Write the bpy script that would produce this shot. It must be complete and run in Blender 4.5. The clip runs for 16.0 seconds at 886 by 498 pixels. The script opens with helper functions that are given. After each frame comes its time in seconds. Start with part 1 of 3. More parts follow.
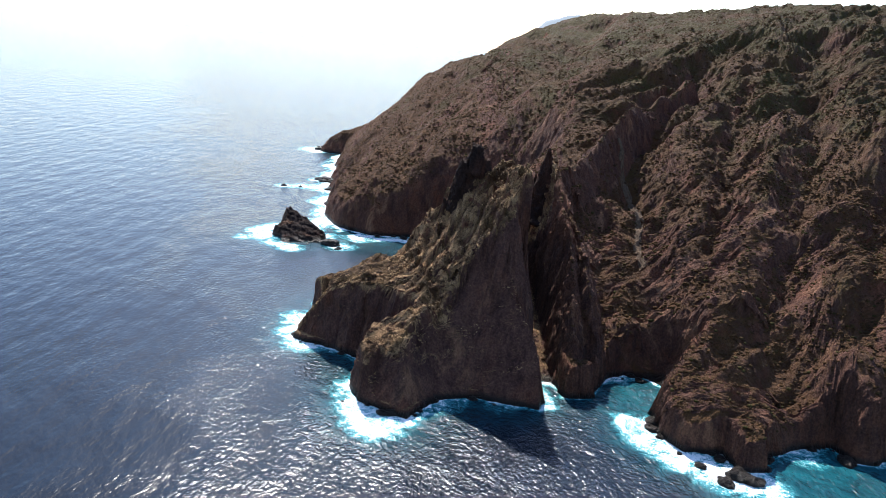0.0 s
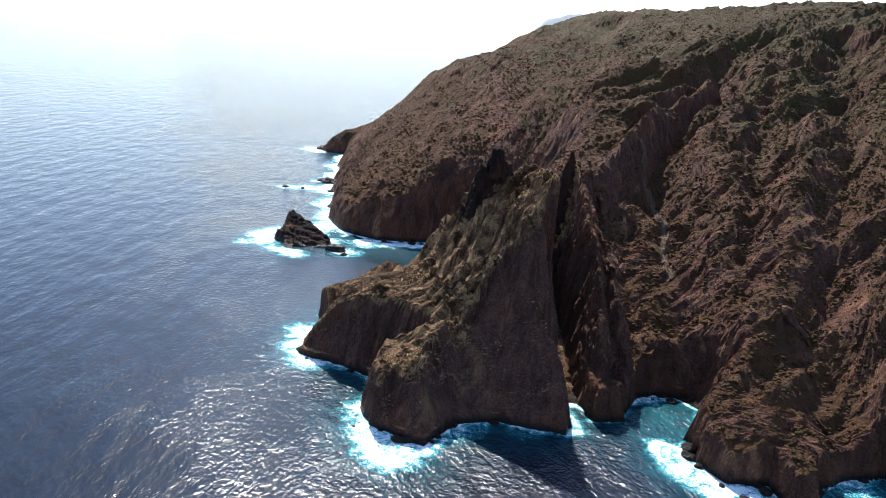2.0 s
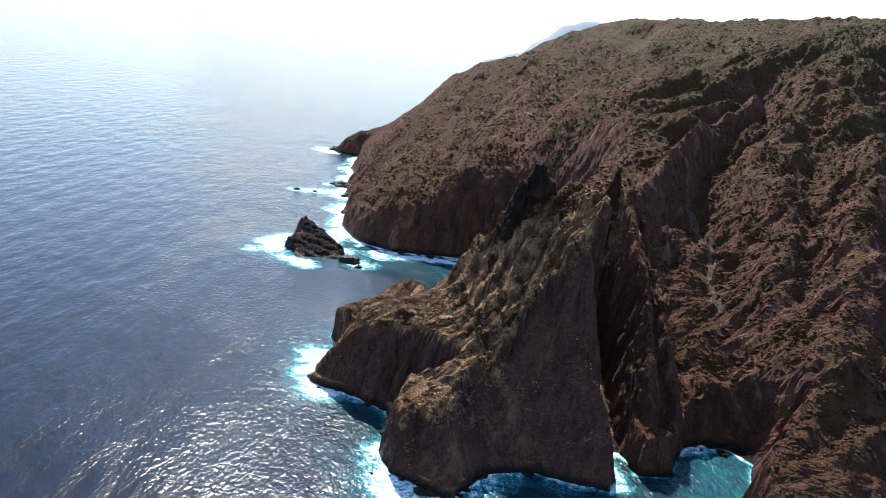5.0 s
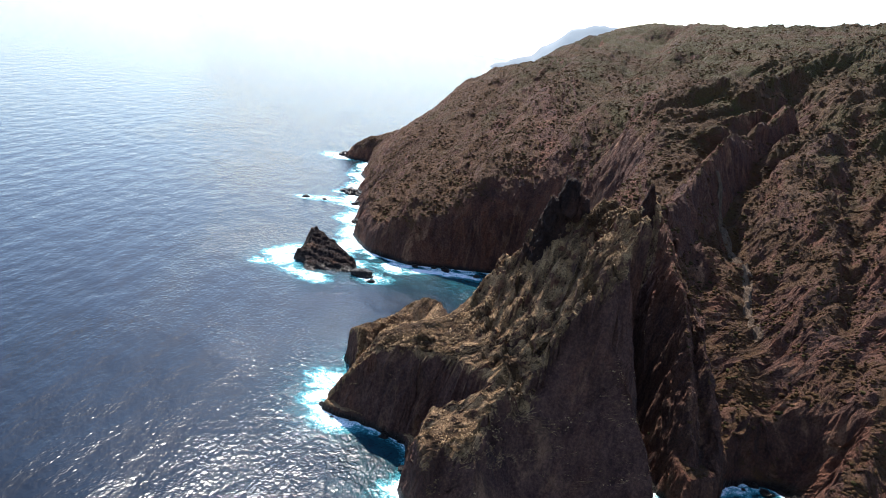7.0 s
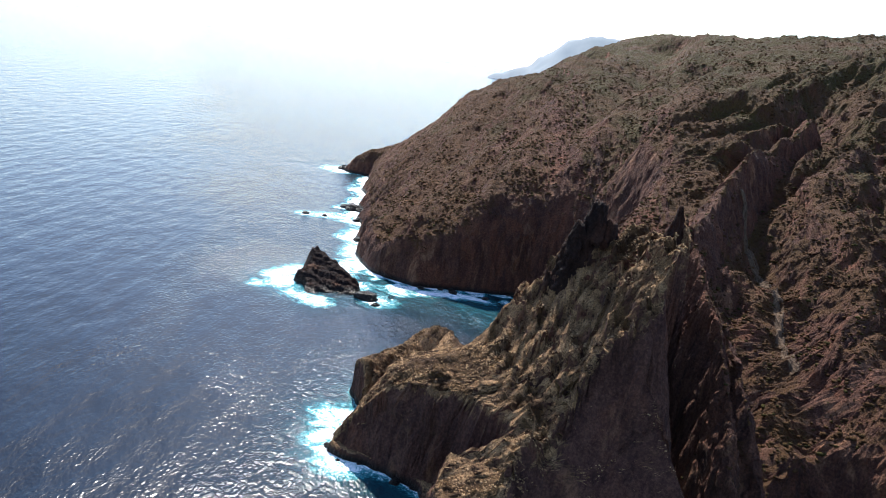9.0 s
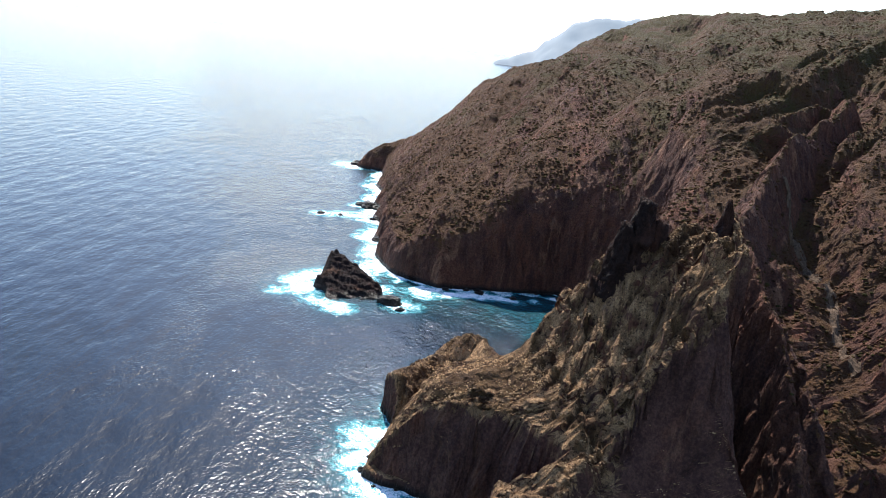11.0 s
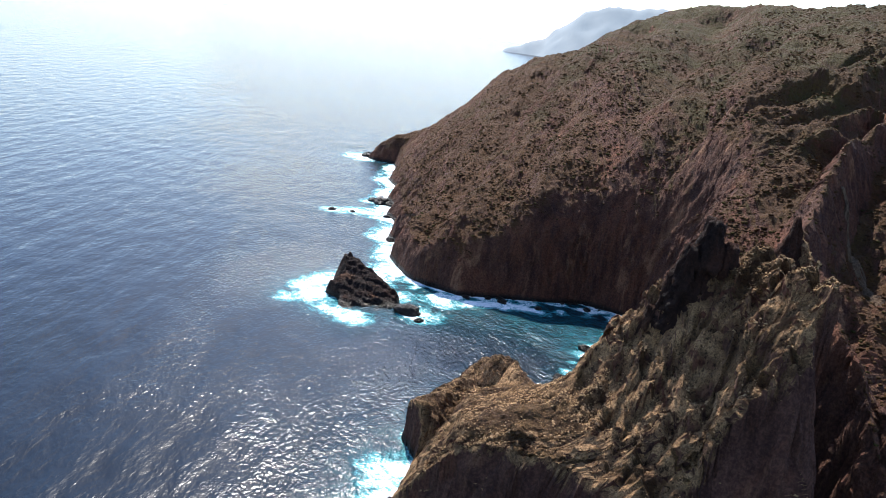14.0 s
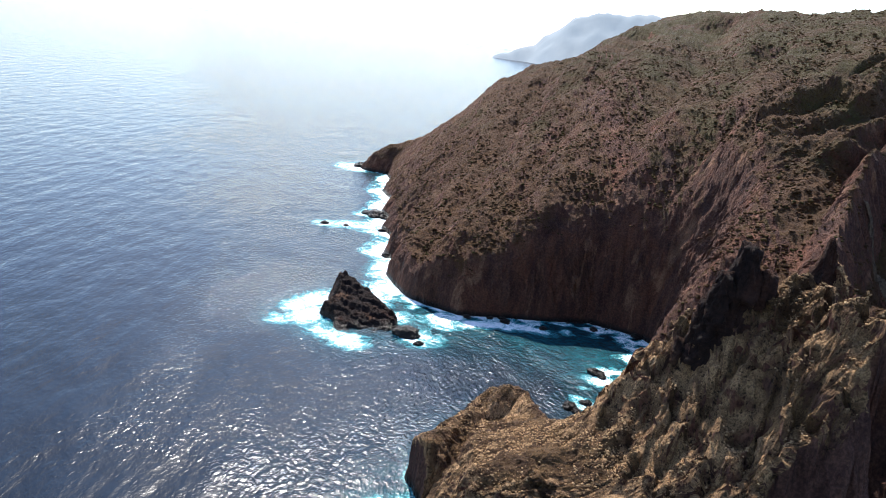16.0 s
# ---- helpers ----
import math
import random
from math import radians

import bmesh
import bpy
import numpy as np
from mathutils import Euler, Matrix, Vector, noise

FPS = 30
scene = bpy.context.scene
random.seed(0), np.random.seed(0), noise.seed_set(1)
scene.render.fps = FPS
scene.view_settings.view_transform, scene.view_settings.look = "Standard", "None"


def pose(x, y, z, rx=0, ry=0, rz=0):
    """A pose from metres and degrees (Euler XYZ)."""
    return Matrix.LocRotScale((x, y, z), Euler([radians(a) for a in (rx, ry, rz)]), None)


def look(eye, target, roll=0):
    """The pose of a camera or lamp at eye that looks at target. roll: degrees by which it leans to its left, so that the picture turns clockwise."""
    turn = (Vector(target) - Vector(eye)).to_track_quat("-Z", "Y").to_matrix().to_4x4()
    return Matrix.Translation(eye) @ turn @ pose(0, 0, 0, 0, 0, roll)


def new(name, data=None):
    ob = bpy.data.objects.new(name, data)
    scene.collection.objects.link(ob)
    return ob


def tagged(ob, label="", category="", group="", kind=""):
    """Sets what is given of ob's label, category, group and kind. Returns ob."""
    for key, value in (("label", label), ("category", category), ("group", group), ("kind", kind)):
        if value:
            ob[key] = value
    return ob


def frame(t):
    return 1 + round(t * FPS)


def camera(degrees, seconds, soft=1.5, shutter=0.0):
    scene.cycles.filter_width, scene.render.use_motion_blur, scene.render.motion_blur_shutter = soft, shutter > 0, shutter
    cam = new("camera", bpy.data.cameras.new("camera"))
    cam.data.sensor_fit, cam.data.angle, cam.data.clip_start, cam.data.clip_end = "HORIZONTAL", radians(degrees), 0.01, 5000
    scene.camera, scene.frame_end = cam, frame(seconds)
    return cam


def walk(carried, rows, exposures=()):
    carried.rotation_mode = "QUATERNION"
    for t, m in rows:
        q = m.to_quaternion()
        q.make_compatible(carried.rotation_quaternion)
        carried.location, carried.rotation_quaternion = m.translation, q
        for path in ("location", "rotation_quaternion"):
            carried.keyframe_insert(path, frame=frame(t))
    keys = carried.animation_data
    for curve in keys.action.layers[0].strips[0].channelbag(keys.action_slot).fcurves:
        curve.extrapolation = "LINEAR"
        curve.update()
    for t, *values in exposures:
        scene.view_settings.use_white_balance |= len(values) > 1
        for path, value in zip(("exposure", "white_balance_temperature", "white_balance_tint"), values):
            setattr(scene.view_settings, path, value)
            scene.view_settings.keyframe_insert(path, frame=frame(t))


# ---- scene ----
cam = camera(56.8, 16.0, soft=0.8)
# seconds, x, y, z, yaw, pitch, roll
PATH = [
    (0.0, 0.01, -0.00, 123.53, -0.000, -15.041, 5.471),
    (0.5, -1.92, 5.47, 123.10, 0.022, -15.059, 5.418),
    (1.0, -3.88, 10.98, 122.46, 0.013, -15.072, 5.254),
    (1.5, -5.77, 16.65, 121.68, -0.056, -15.138, 5.358),
    (2.0, -7.46, 22.16, 121.00, -0.189, -15.110, 5.748),
    (2.5, -9.09, 27.56, 120.47, -0.311, -14.987, 6.215),
    (3.0, -10.86, 32.70, 119.88, -0.394, -14.804, 6.373),
    (3.5, -12.74, 37.73, 119.46, -0.388, -14.806, 6.596),
    (4.0, -14.50, 42.46, 119.23, -0.269, -14.965, 7.135),
    (6.5, -22.86, 66.12, 118.55, 0.238, -14.955, 8.656),
    (7.0, -24.51, 70.87, 118.52, 0.358, -14.861, 8.600),
    (7.5, -26.20, 76.09, 118.37, 0.397, -14.681, 8.766),
    (8.0, -27.65, 81.28, 118.14, 0.317, -14.440, 8.869),
    (8.5, -29.22, 85.99, 117.96, 0.190, -14.226, 8.869),
    (9.0, -30.90, 90.44, 117.85, 0.166, -14.126, 8.584),
    (11.5, -40.46, 111.71, 117.97, 0.805, -15.406, 6.260),
    (12.0, -42.24, 115.79, 118.01, 0.802, -15.753, 6.166),
    (12.5, -43.74, 119.97, 118.17, 0.926, -15.986, 6.282),
    (13.0, -45.03, 124.35, 118.27, 1.104, -16.046, 6.525),
    (13.5, -46.40, 129.18, 118.18, 1.044, -16.044, 7.079),
    (14.0, -47.76, 133.62, 118.05, 0.841, -15.985, 7.624),
    (14.5, -49.12, 137.78, 117.95, 0.648, -15.899, 7.926),
    (15.0, -50.37, 141.95, 117.90, 0.507, -15.787, 7.907),
    (15.5, -51.58, 146.44, 117.73, 0.365, -15.624, 7.784),
    (16.0, -52.69, 150.91, 117.56, 0.169, -15.477, 7.452),
]
walk(cam, [(t, pose(x, y, z, 90 + pitch, 0, yaw) @ pose(0, 0, 0, 0, 0, roll)) for t, x, y, z, yaw, pitch, roll in PATH],
     exposures=[(0.0, 0.93, 6200, 11.5), (16.0, 0.93, 6200, 11.5)])

# ---- world, sun, exposure ----
SUN_AZ, SUN_EL = 9.5, 47.0         # degrees left of +y, degrees up
sun_way = Vector((-math.sin(radians(SUN_AZ)) * math.cos(radians(SUN_EL)), math.cos(radians(SUN_AZ)) * math.cos(radians(SUN_EL)), math.sin(radians(SUN_EL))))
world = bpy.data.worlds.new("sky")
scene.world = world
world.use_nodes = True
wt = world.node_tree
sky = wt.nodes.new("ShaderNodeTexSky")
sky.sky_type, sky.sun_disc = "NISHITA", False
sky.sun_elevation, sky.sun_rotation = radians(SUN_EL), radians(-SUN_AZ)
sky.air_density, sky.dust_density, sky.ozone_density = 1.0, 0.5, 2.0
wt.links.new(sky.outputs[0], wt.nodes["Background"].inputs[0])
wt.nodes["Background"].inputs[1].default_value = 0.14
lamp = bpy.data.lights.new("sun", "SUN")
lamp.energy, lamp.angle, lamp.color = 5.0, radians(0.53), (1.0, 0.93, 0.82)
sun = new("sun", lamp)
sun.matrix_world = look(sun_way * 900, (0, 0, 0))


# ---- numeric helpers ----
def hash01(ix, iy, iz, seed):
    h = (ix.astype(np.uint32) * np.uint32(374761393) + iy.astype(np.uint32) * np.uint32(668265263)
         + iz.astype(np.uint32) * np.uint32(2147483647) + np.uint32(seed * 1274126177 & 0xFFFFFFFF))
    h = (h ^ (h >> np.uint32(13))) * np.uint32(1274126177)
    h = (h ^ (h >> np.uint32(16))) * np.uint32(2246822519)
    return h ^ (h >> np.uint32(15))


def gnoise(x, y, z, seed=0):
    """Gradient noise in about -1..1 for arrays."""
    fx, fy, fz = np.floor(x), np.floor(y), np.floor(z)
    ix, iy, iz = fx.astype(np.int64), fy.astype(np.int64), fz.astype(np.int64)
    dx, dy, dz = x - fx, y - fy, z - fz
    sx, sy, sz = (d * d * d * (d * (d * 6 - 15) + 10) for d in (dx, dy, dz))
    out = np.zeros_like(x)
    for a in (0, 1):
        for b in (0, 1):
            for c in (0, 1):
                h = hash01(ix + a, iy + b, iz + c, seed)
                gx = (h & np.uint32(1023)).astype(np.float64) / 511.5 - 1
                gy = ((h >> np.uint32(10)) & np.uint32(1023)).astype(np.float64) / 511.5 - 1
                gz = ((h >> np.uint32(20)) & np.uint32(1023)).astype(np.float64) / 511.5 - 1
                w = (sx if a else 1 - sx) * (sy if b else 1 - sy) * (sz if c else 1 - sz)
                out += w * (gx * (dx - a) + gy * (dy - b) + gz * (dz - c))
    return out * 1.4


def fbm(x, y, z, size, octaves=4, seed=0, ridged=False, gain=0.5):
    total, amp, f = np.zeros_like(x), 1.0, 1.0 / size
    for k in range(octaves):
        n = gnoise(x * f, y * f, z * f, seed + 17 * k)
        total += amp * ((1 - 2 * np.abs(n)) if ridged else n)
        amp, f = amp * gain, f * 2.03
    return total


def smax(a, b, k):
    return np.logaddexp(a / k, b / k) * k


def smin(a, b, k):
    return -np.logaddexp(-a / k, -b / k) * k


def segments(points):
    return list(zip(points[:-1], points[1:]))


def signed_distance(x, y, outline):
    """Metres from a closed outline, positive inside."""
    best, inside = np.full(x.shape, 1e9), np.zeros(x.shape, bool)
    for (ax, ay), (bx, by) in segments(list(outline) + [outline[0]]):
        ex, ey = bx - ax, by - ay
        t = np.clip(((x - ax) * ex + (y - ay) * ey) / (ex * ex + ey * ey), 0, 1)
        best = np.minimum(best, (x - ax - t * ex) ** 2 + (y - ay - t * ey) ** 2)
        if ay != by:
            cross = (ay > y) != (by > y)
            inside ^= cross & (x < ax + (y - ay) * ex / ey)
    return np.where(inside, 1, -1) * np.sqrt(best)


def tent(x, y, crest, left, right, round_=2.0):
    """Height of a ridge: its crest line, falling off at the slopes left and right of the way along it."""
    best = np.full(x.shape, -1e3)
    for (ax, ay, az), (bx, by, bz) in segments(crest):
        ex, ey = bx - ax, by - ay
        n = math.hypot(ex, ey)
        t = np.clip(((x - ax) * ex + (y - ay) * ey) / (n * n), 0, 1)
        px, py = x - ax - t * ex, y - ay - t * ey
        d = np.sqrt(px * px + py * py)
        side = 0.5 + 0.5 * (ex * py - ey * px) / (n * np.maximum(d, 1e-6))
        best = np.maximum(best, az + t * (bz - az) - (left * side + right * (1 - side)) * (np.sqrt(d * d + round_ ** 2) - round_))
    return best


def steps(*stretches):
    """Coordinates from stretches of (start, end, spacing)."""
    out = [np.arange(a, b, s) for a, b, s in stretches]
    return np.concatenate(out + [[stretches[-1][1]]])


def grid_mesh(name, X, Y, Z, keep=None, smooth=True):
    """A mesh from a grid of points; keep: which of the cells are built."""
    nx, ny = X.shape
    index = np.arange(nx * ny).reshape(nx, ny)
    quads = np.stack([index[:-1, :-1], index[1:, :-1], index[1:, 1:], index[:-1, 1:]], -1)
    quads = quads[keep] if keep is not None else quads.reshape(-1, 4)
    used, quads = np.unique(quads, return_inverse=True)
    quads = quads.reshape(-1, 4)
    co = np.stack([X.ravel(), Y.ravel(), Z.ravel()], -1)[used]
    me = bpy.data.meshes.new(name)
    me.vertices.add(len(co))
    me.vertices.foreach_set("co", co.astype(np.float32).ravel())
    me.loops.add(quads.size)
    me.loops.foreach_set("vertex_index", quads.astype(np.int32).ravel())
    me.polygons.add(len(quads))
    me.polygons.foreach_set("loop_start", np.arange(0, quads.size, 4, dtype=np.int32))
    me.polygons.foreach_set("use_smooth", np.full(len(quads), smooth))
    me.update(calc_edges=True)
    return me, used


def attribute(me, name, values):
    a = me.attributes.new(name, "FLOAT", "POINT")
    a.data.foreach_set("value", np.asarray(values, np.float32))


# ---- materials ----
class Nodes:
    """A node material, with short calls for the nodes that are used often."""

    def __init__(self, name):
        self.m = bpy.data.materials.new(name)
        self.m.use_nodes = True
        self.t = self.m.node_tree
        self.bsdf = self.t.nodes["Principled BSDF"]
        self.where = self.t.nodes.new("ShaderNodeTexCoord").outputs["Object"]

    def put(self, socket, value):
        if isinstance(value, bpy.types.NodeSocket):
            self.t.links.new(value, socket)
        else:
            socket.default_value = value

    def noise(self, scale, detail=4.0, rough=0.55, where=None, distort=0.0):
        n = self.t.nodes.new("ShaderNodeTexNoise")
        self.put(n.inputs["Vector"], where or self.where)
        n.inputs["Scale"].default_value, n.inputs["Detail"].default_value = scale, detail
        n.inputs["Roughness"].default_value, n.inputs["Distortion"].default_value = rough, distort
        return n.outputs["Fac"]

    def blocks(self, scale, where=None):
        n = self.t.nodes.new("ShaderNodeTexVoronoi")
        self.put(n.inputs["Vector"], where or self.where)
        n.inputs["Scale"].default_value, n.inputs["Detail"].default_value = scale, 2.0
        return n.outputs["Distance"]

    def stretch(self, sx, sy, sz, turn=0.0):
        n = self.t.nodes.new("ShaderNodeMapping")
        self.put(n.inputs["Vector"], self.where)
        n.inputs["Scale"].default_value = (sx, sy, sz)
        n.inputs["Rotation"].default_value = (0, 0, radians(turn))
        return n.outputs[0]

    def ramp(self, value, *stops):
        n = self.t.nodes.new("ShaderNodeValToRGB")
        self.put(n.inputs[0], value)
        e = n.color_ramp.elements
        while len(e) < len(stops):
            e.new(0.5)
        for k, (at, col) in enumerate(stops):
            e[k].position = at
            e[k].color = (*col, 1) if isinstance(col, tuple) else (col, col, col, 1)
        return n.outputs[0]

    def mix(self, fac, a, b, blend="MIX"):
        n = self.t.nodes.new("ShaderNodeMix")
        n.data_type, n.blend_type = "RGBA", blend
        self.put(n.inputs[0], fac)
        for s, c in ((n.inputs[6], a), (n.inputs[7], b)):
            self.put(s, (*c, 1) if isinstance(c, tuple) else c)
        return n.outputs[2]

    def math(self, op, a, b=0.0, c=0.0, clamp=False):
        n = self.t.nodes.new("ShaderNodeMath")
        n.operation, n.use_clamp = op, clamp
        for s, x in zip(n.inputs, (a, b, c)):
            self.put(s, x)
        return n.outputs[0]

    def span(self, value, a, b, lo=0.0, hi=1.0):
        n = self.t.nodes.new("ShaderNodeMapRange")
        n.interpolation_type = "SMOOTHSTEP"
        for s, x in zip(n.inputs, (value, a, b, lo, hi)):
            self.put(s, x)
        return n.outputs[0]

    def attr(self, name):
        n = self.t.nodes.new("ShaderNodeAttribute")
        n.attribute_name = name
        return n.outputs["Fac"]

    def up(self):
        g = self.t.nodes.new("ShaderNodeNewGeometry")
        s = self.t.nodes.new("ShaderNodeSeparateXYZ")
        self.t.links.new(g.outputs["Normal"], s.inputs[0])
        return s.outputs[2]

    def height(self):
        s = self.t.nodes.new("ShaderNodeSeparateXYZ")
        self.t.links.new(self.where, s.inputs[0])
        return s.outputs[2]

    def island(self):
        return self.t.nodes.new("ShaderNodeNewGeometry").outputs["Random Per Island"]

    def bump(self, height, strength=1.0, distance=0.1, normal=None):
        n = self.t.nodes.new("ShaderNodeBump")
        self.put(n.inputs["Height"], height)
        n.inputs["Strength"].default_value, n.inputs["Distance"].default_value = strength, distance
        if normal:
            self.t.links.new(normal, n.inputs["Normal"])
        return n.outputs[0]

    def finish(self, colour, rough=0.9, normal=None, specular=0.3):
        self.put(self.bsdf.inputs["Base Color"], (*colour, 1) if isinstance(colour, tuple) else colour)
        self.put(self.bsdf.inputs["Roughness"], rough)
        self.put(self.bsdf.inputs["Specular IOR Level"], specular)
        if normal:
            self.put(self.bsdf.inputs["Normal"], normal)
        return self.m


def land_material(name, rock_dark, rock_light, grass_dry, grass_green, green, bare=0.36, straw=(0.40, 0.60), ragged=0.7, turf=0.0, speckle=(0.5, 1.5), blend=0.3, tone=1.0):
    n = Nodes(name)
    big, mid, fine = n.noise(0.03, 5), n.noise(0.22, 6, 0.6), n.noise(1.3, 8, 0.7)
    streaks = n.noise(0.35, 5, 0.6, n.stretch(1, 1, 0.12))
    rock = n.mix(n.ramp(streaks, (0.35, 0.0), (0.7, 1.0)), rock_dark, rock_light)
    # rusty and pale beds, dark seeps
    red = n.noise(0.055, 5, 0.6, n.stretch(1, 1, 0.35), 0.8)
    rock = n.mix(n.span(red, 0.48, 0.66, 0, 0.45), rock, (0.190, 0.085, 0.040))
    rock = n.mix(n.span(n.noise(0.09, 6, 0.65, n.stretch(1, 1, 0.3), 0.5), 0.55, 0.68, 0, 0.75), rock, (0.270, 0.170, 0.090))
    seep = n.noise(0.11, 4, 0.6, n.stretch(1, 1, 0.10), 0.3)
    rock = n.mix(n.span(seep, 0.54, 0.70, 0, 0.7), rock, (0.040, 0.027, 0.022))
    rock = n.mix(n.span(fine, 0.5, 0.75, 0, 0.6), rock, rock_light)
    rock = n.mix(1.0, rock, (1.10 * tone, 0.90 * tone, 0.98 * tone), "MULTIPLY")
    soil = n.mix(n.ramp(n.math("ADD", n.math("MULTIPLY", mid, 0.6), n.math("MULTIPLY", fine, 0.4)), (straw[0], 0.0), (straw[1], 1.0)), (0.085, 0.038, 0.018), grass_dry)
    soil = n.mix(n.span(n.math("ADD", n.math("MULTIPLY", n.height(), 0.0035), n.math("ADD", big, green)), 0.75, 1.05), soil, grass_green)
    soil = n.mix(n.span(n.noise(0.05, 4, 0.6), 0.46, 0.64, 0, 0.75), soil, (0.105, 0.050, 0.022))
    # brown turf on the gentler ground
    gentle = n.math("ADD", n.attr("lie"), n.math("MULTIPLY", n.math("SUBTRACT", big, 0.5), 0.5))
    soil = n.mix(n.span(gentle, 0.56, 0.70, 0, turf), soil, n.mix(n.span(mid, 0.4, 0.6), (0.085, 0.042, 0.017), (0.22, 0.125, 0.052)))
    soil = n.mix(n.span(fine, 0.48, 0.56, 0, 0.8), soil, (0.034, 0.018, 0.010))
    flat = n.math("ADD", n.math("ADD", n.math("MULTIPLY", n.attr("lie"), 0.65), n.math("MULTIPLY", n.up(), 0.35)), n.math("MULTIPLY", n.math("SUBTRACT", mid, 0.5), ragged))
    speck = n.noise(1.3, 5, 0.75)
    rock = n.mix(1.0, rock, n.span(speck, 0.36, 0.64, 0.72, 1.35), "MULTIPLY")
    soil = n.mix(1.0, soil, n.span(speck, 0.38, 0.62, *speckle), "MULTIPLY")
    colour = n.mix(n.span(flat, bare, bare + blend), rock, soil)
    wet = n.span(n.math("ADD", n.height(), n.math("MULTIPLY", mid, 3.0)), 2.0, 4.5)
    colour = n.mix(wet, (0.018, 0.014, 0.012), colour)
    grit = n.noise(4.5, 6, 0.7)
    relief = n.math("ADD", n.math("MULTIPLY", mid, 0.9), n.math("ADD", n.math("MULTIPLY", fine, 1.6), n.math("MULTIPLY", grit, 0.7)))
    relief = n.math("ADD", relief, n.math("MULTIPLY", n.blocks(0.42, n.stretch(1, 1, 0.7)), 0.9))
    return n.finish(colour, n.span(wet, 0, 1, 0.35, 0.92), n.bump(relief, 1.0, 1.0), 0.2)


rock_land = land_material("basalt_and_scrub", (0.058, 0.031, 0.022), (0.125, 0.068, 0.040), (0.140, 0.066, 0.020), (0.068, 0.054, 0.011), 0.06, 0.46, speckle=(0.68, 1.32), blend=0.36)
dry_land = land_material("basalt_and_dry_grass", (0.060, 0.033, 0.025), (0.135, 0.080, 0.054), (0.68, 0.41, 0.205), (0.26, 0.140, 0.062), -0.2, 0.34, (0.40, 0.52), 0.35, 1.0, (0.30, 1.8), 0.12)


def sea_material():
    n = Nodes("sea_water")
    foam, shoal = n.attr("foam"), n.attr("shoal")
    swell = n.noise(0.07, 3, 0.5, n.stretch(1.5, 0.6, 1, 18))
    wave = n.noise(0.58, 1.5, 0.5, n.stretch(1.4, 0.72, 1, 18), 0.5)
    chop = n.noise(1.25, 1.5, 0.5, n.stretch(1.3, 0.8, 1, 8), 0.4)
    gust = n.noise(0.018, 4, 0.55, n.stretch(1.0, 0.6, 1, 30), 0.6)
    lace = n.noise(0.8, 9, 0.75, None, 2.2)
    lace2 = n.noise(0.13, 6, 0.6, None, 1.2)
    body = n.mix(n.span(swell, 0.35, 0.65), (0.003, 0.007, 0.015), (0.005, 0.011, 0.022))
    body = n.mix(n.math("MULTIPLY", shoal, n.span(lace2, 0.3, 0.7, 0.35, 1.0)), body, (0.011, 0.095, 0.120))
    cover = n.math("ADD", foam, n.math("MULTIPLY", n.math("SUBTRACT", n.math("ADD", n.math("MULTIPLY", lace, 0.62), n.math("MULTIPLY", lace2, 0.38)), 0.5), 3.4))
    cover = n.math("MULTIPLY", cover, n.span(foam, 0.02, 0.22))
    teal = n.span(cover, 0.12, 0.45)
    white = n.span(cover, 0.43, 0.57)
    colour = n.mix(teal, body, (0.07, 0.36, 0.41))
    colour = n.mix(white, colour, (0.86, 0.9, 0.92))
    lee = n.t.nodes.new("ShaderNodeSeparateXYZ")
    n.t.links.new(n.where, lee.inputs[0])
    # the wind leaves the water smoother away from the coast
    exposed = n.math("ADD", n.math("ADD", lee.outputs[0], n.math("MULTIPLY", lee.outputs[1], 0.35)), n.math("MULTIPLY", n.math("SUBTRACT", gust, 0.5), 120.0))
    ruffle = n.math("MULTIPLY", n.span(gust, 0.35, 0.65, 0.75, 1.15), n.span(exposed, -40, 85, 0.2, 1.0))
    relief = n.math("ADD", n.math("MULTIPLY", swell, 1.0), n.math("MULTIPLY", ruffle, n.math("ADD", n.math("MULTIPLY", wave, 0.46), n.math("MULTIPLY", chop, 0.18))))
    n.bsdf.inputs["IOR"].default_value = 1.33
    return n.finish(colour, n.span(white, 0, 1, 0.18, 0.8), n.bump(relief, 1.0, 1.0), 0.3)


sea_water = sea_material()

# ---- the coast ----
CAPE = [(-40, 1000), (-70, 880), (-95, 820), (-127, 780), (-122, 772), (-104, 766), (-98, 735), (-101, 705), (-90, 676), (-95, 645), (-86, 622), (-90, 604), (-80, 580), (-84, 556), (-75, 536), (-79, 518), (-72, 500), (-66, 490)]
BAY = [(-58, 483), (-44, 476), (-26, 479), (-8, 482), (12, 486), (26, 481), (34, 476), (38, 467), (35, 452), (27, 434), (18, 417), (9, 400), (2, 384), (-4, 366), (-8, 351), (-11, 343)]
POINT = [(-15, 347), (-18, 360), (-20, 374), (-25, 383), (-36, 382), (-44, 368), (-52, 354), (-55, 345), (-51, 333), (-53, 318), (-56, 304), (-50, 300), (-38, 296), (-28, 289),
         (-27, 275), (-28, 264), (-24, 253), (-14, 247), (-6, 243), (-1, 254), (4, 260), (14, 264), (26, 261), (38, 259), (43, 261)]
COVE = [(43, 270), (42, 282), (46, 280), (49, 271), (57, 273), (62, 282), (68, 293), (75, 297), (82, 296), (89, 288), (84, 274), (79, 264), (77, 250), (83, 239),
        (96, 240), (98, 229), (106, 230), (110, 240), (119, 247), (137, 252), (139, 243), (146, 242), (156, 251), (175, 250), (200, 235), (260, 215), (340, 190), (480, 170)]
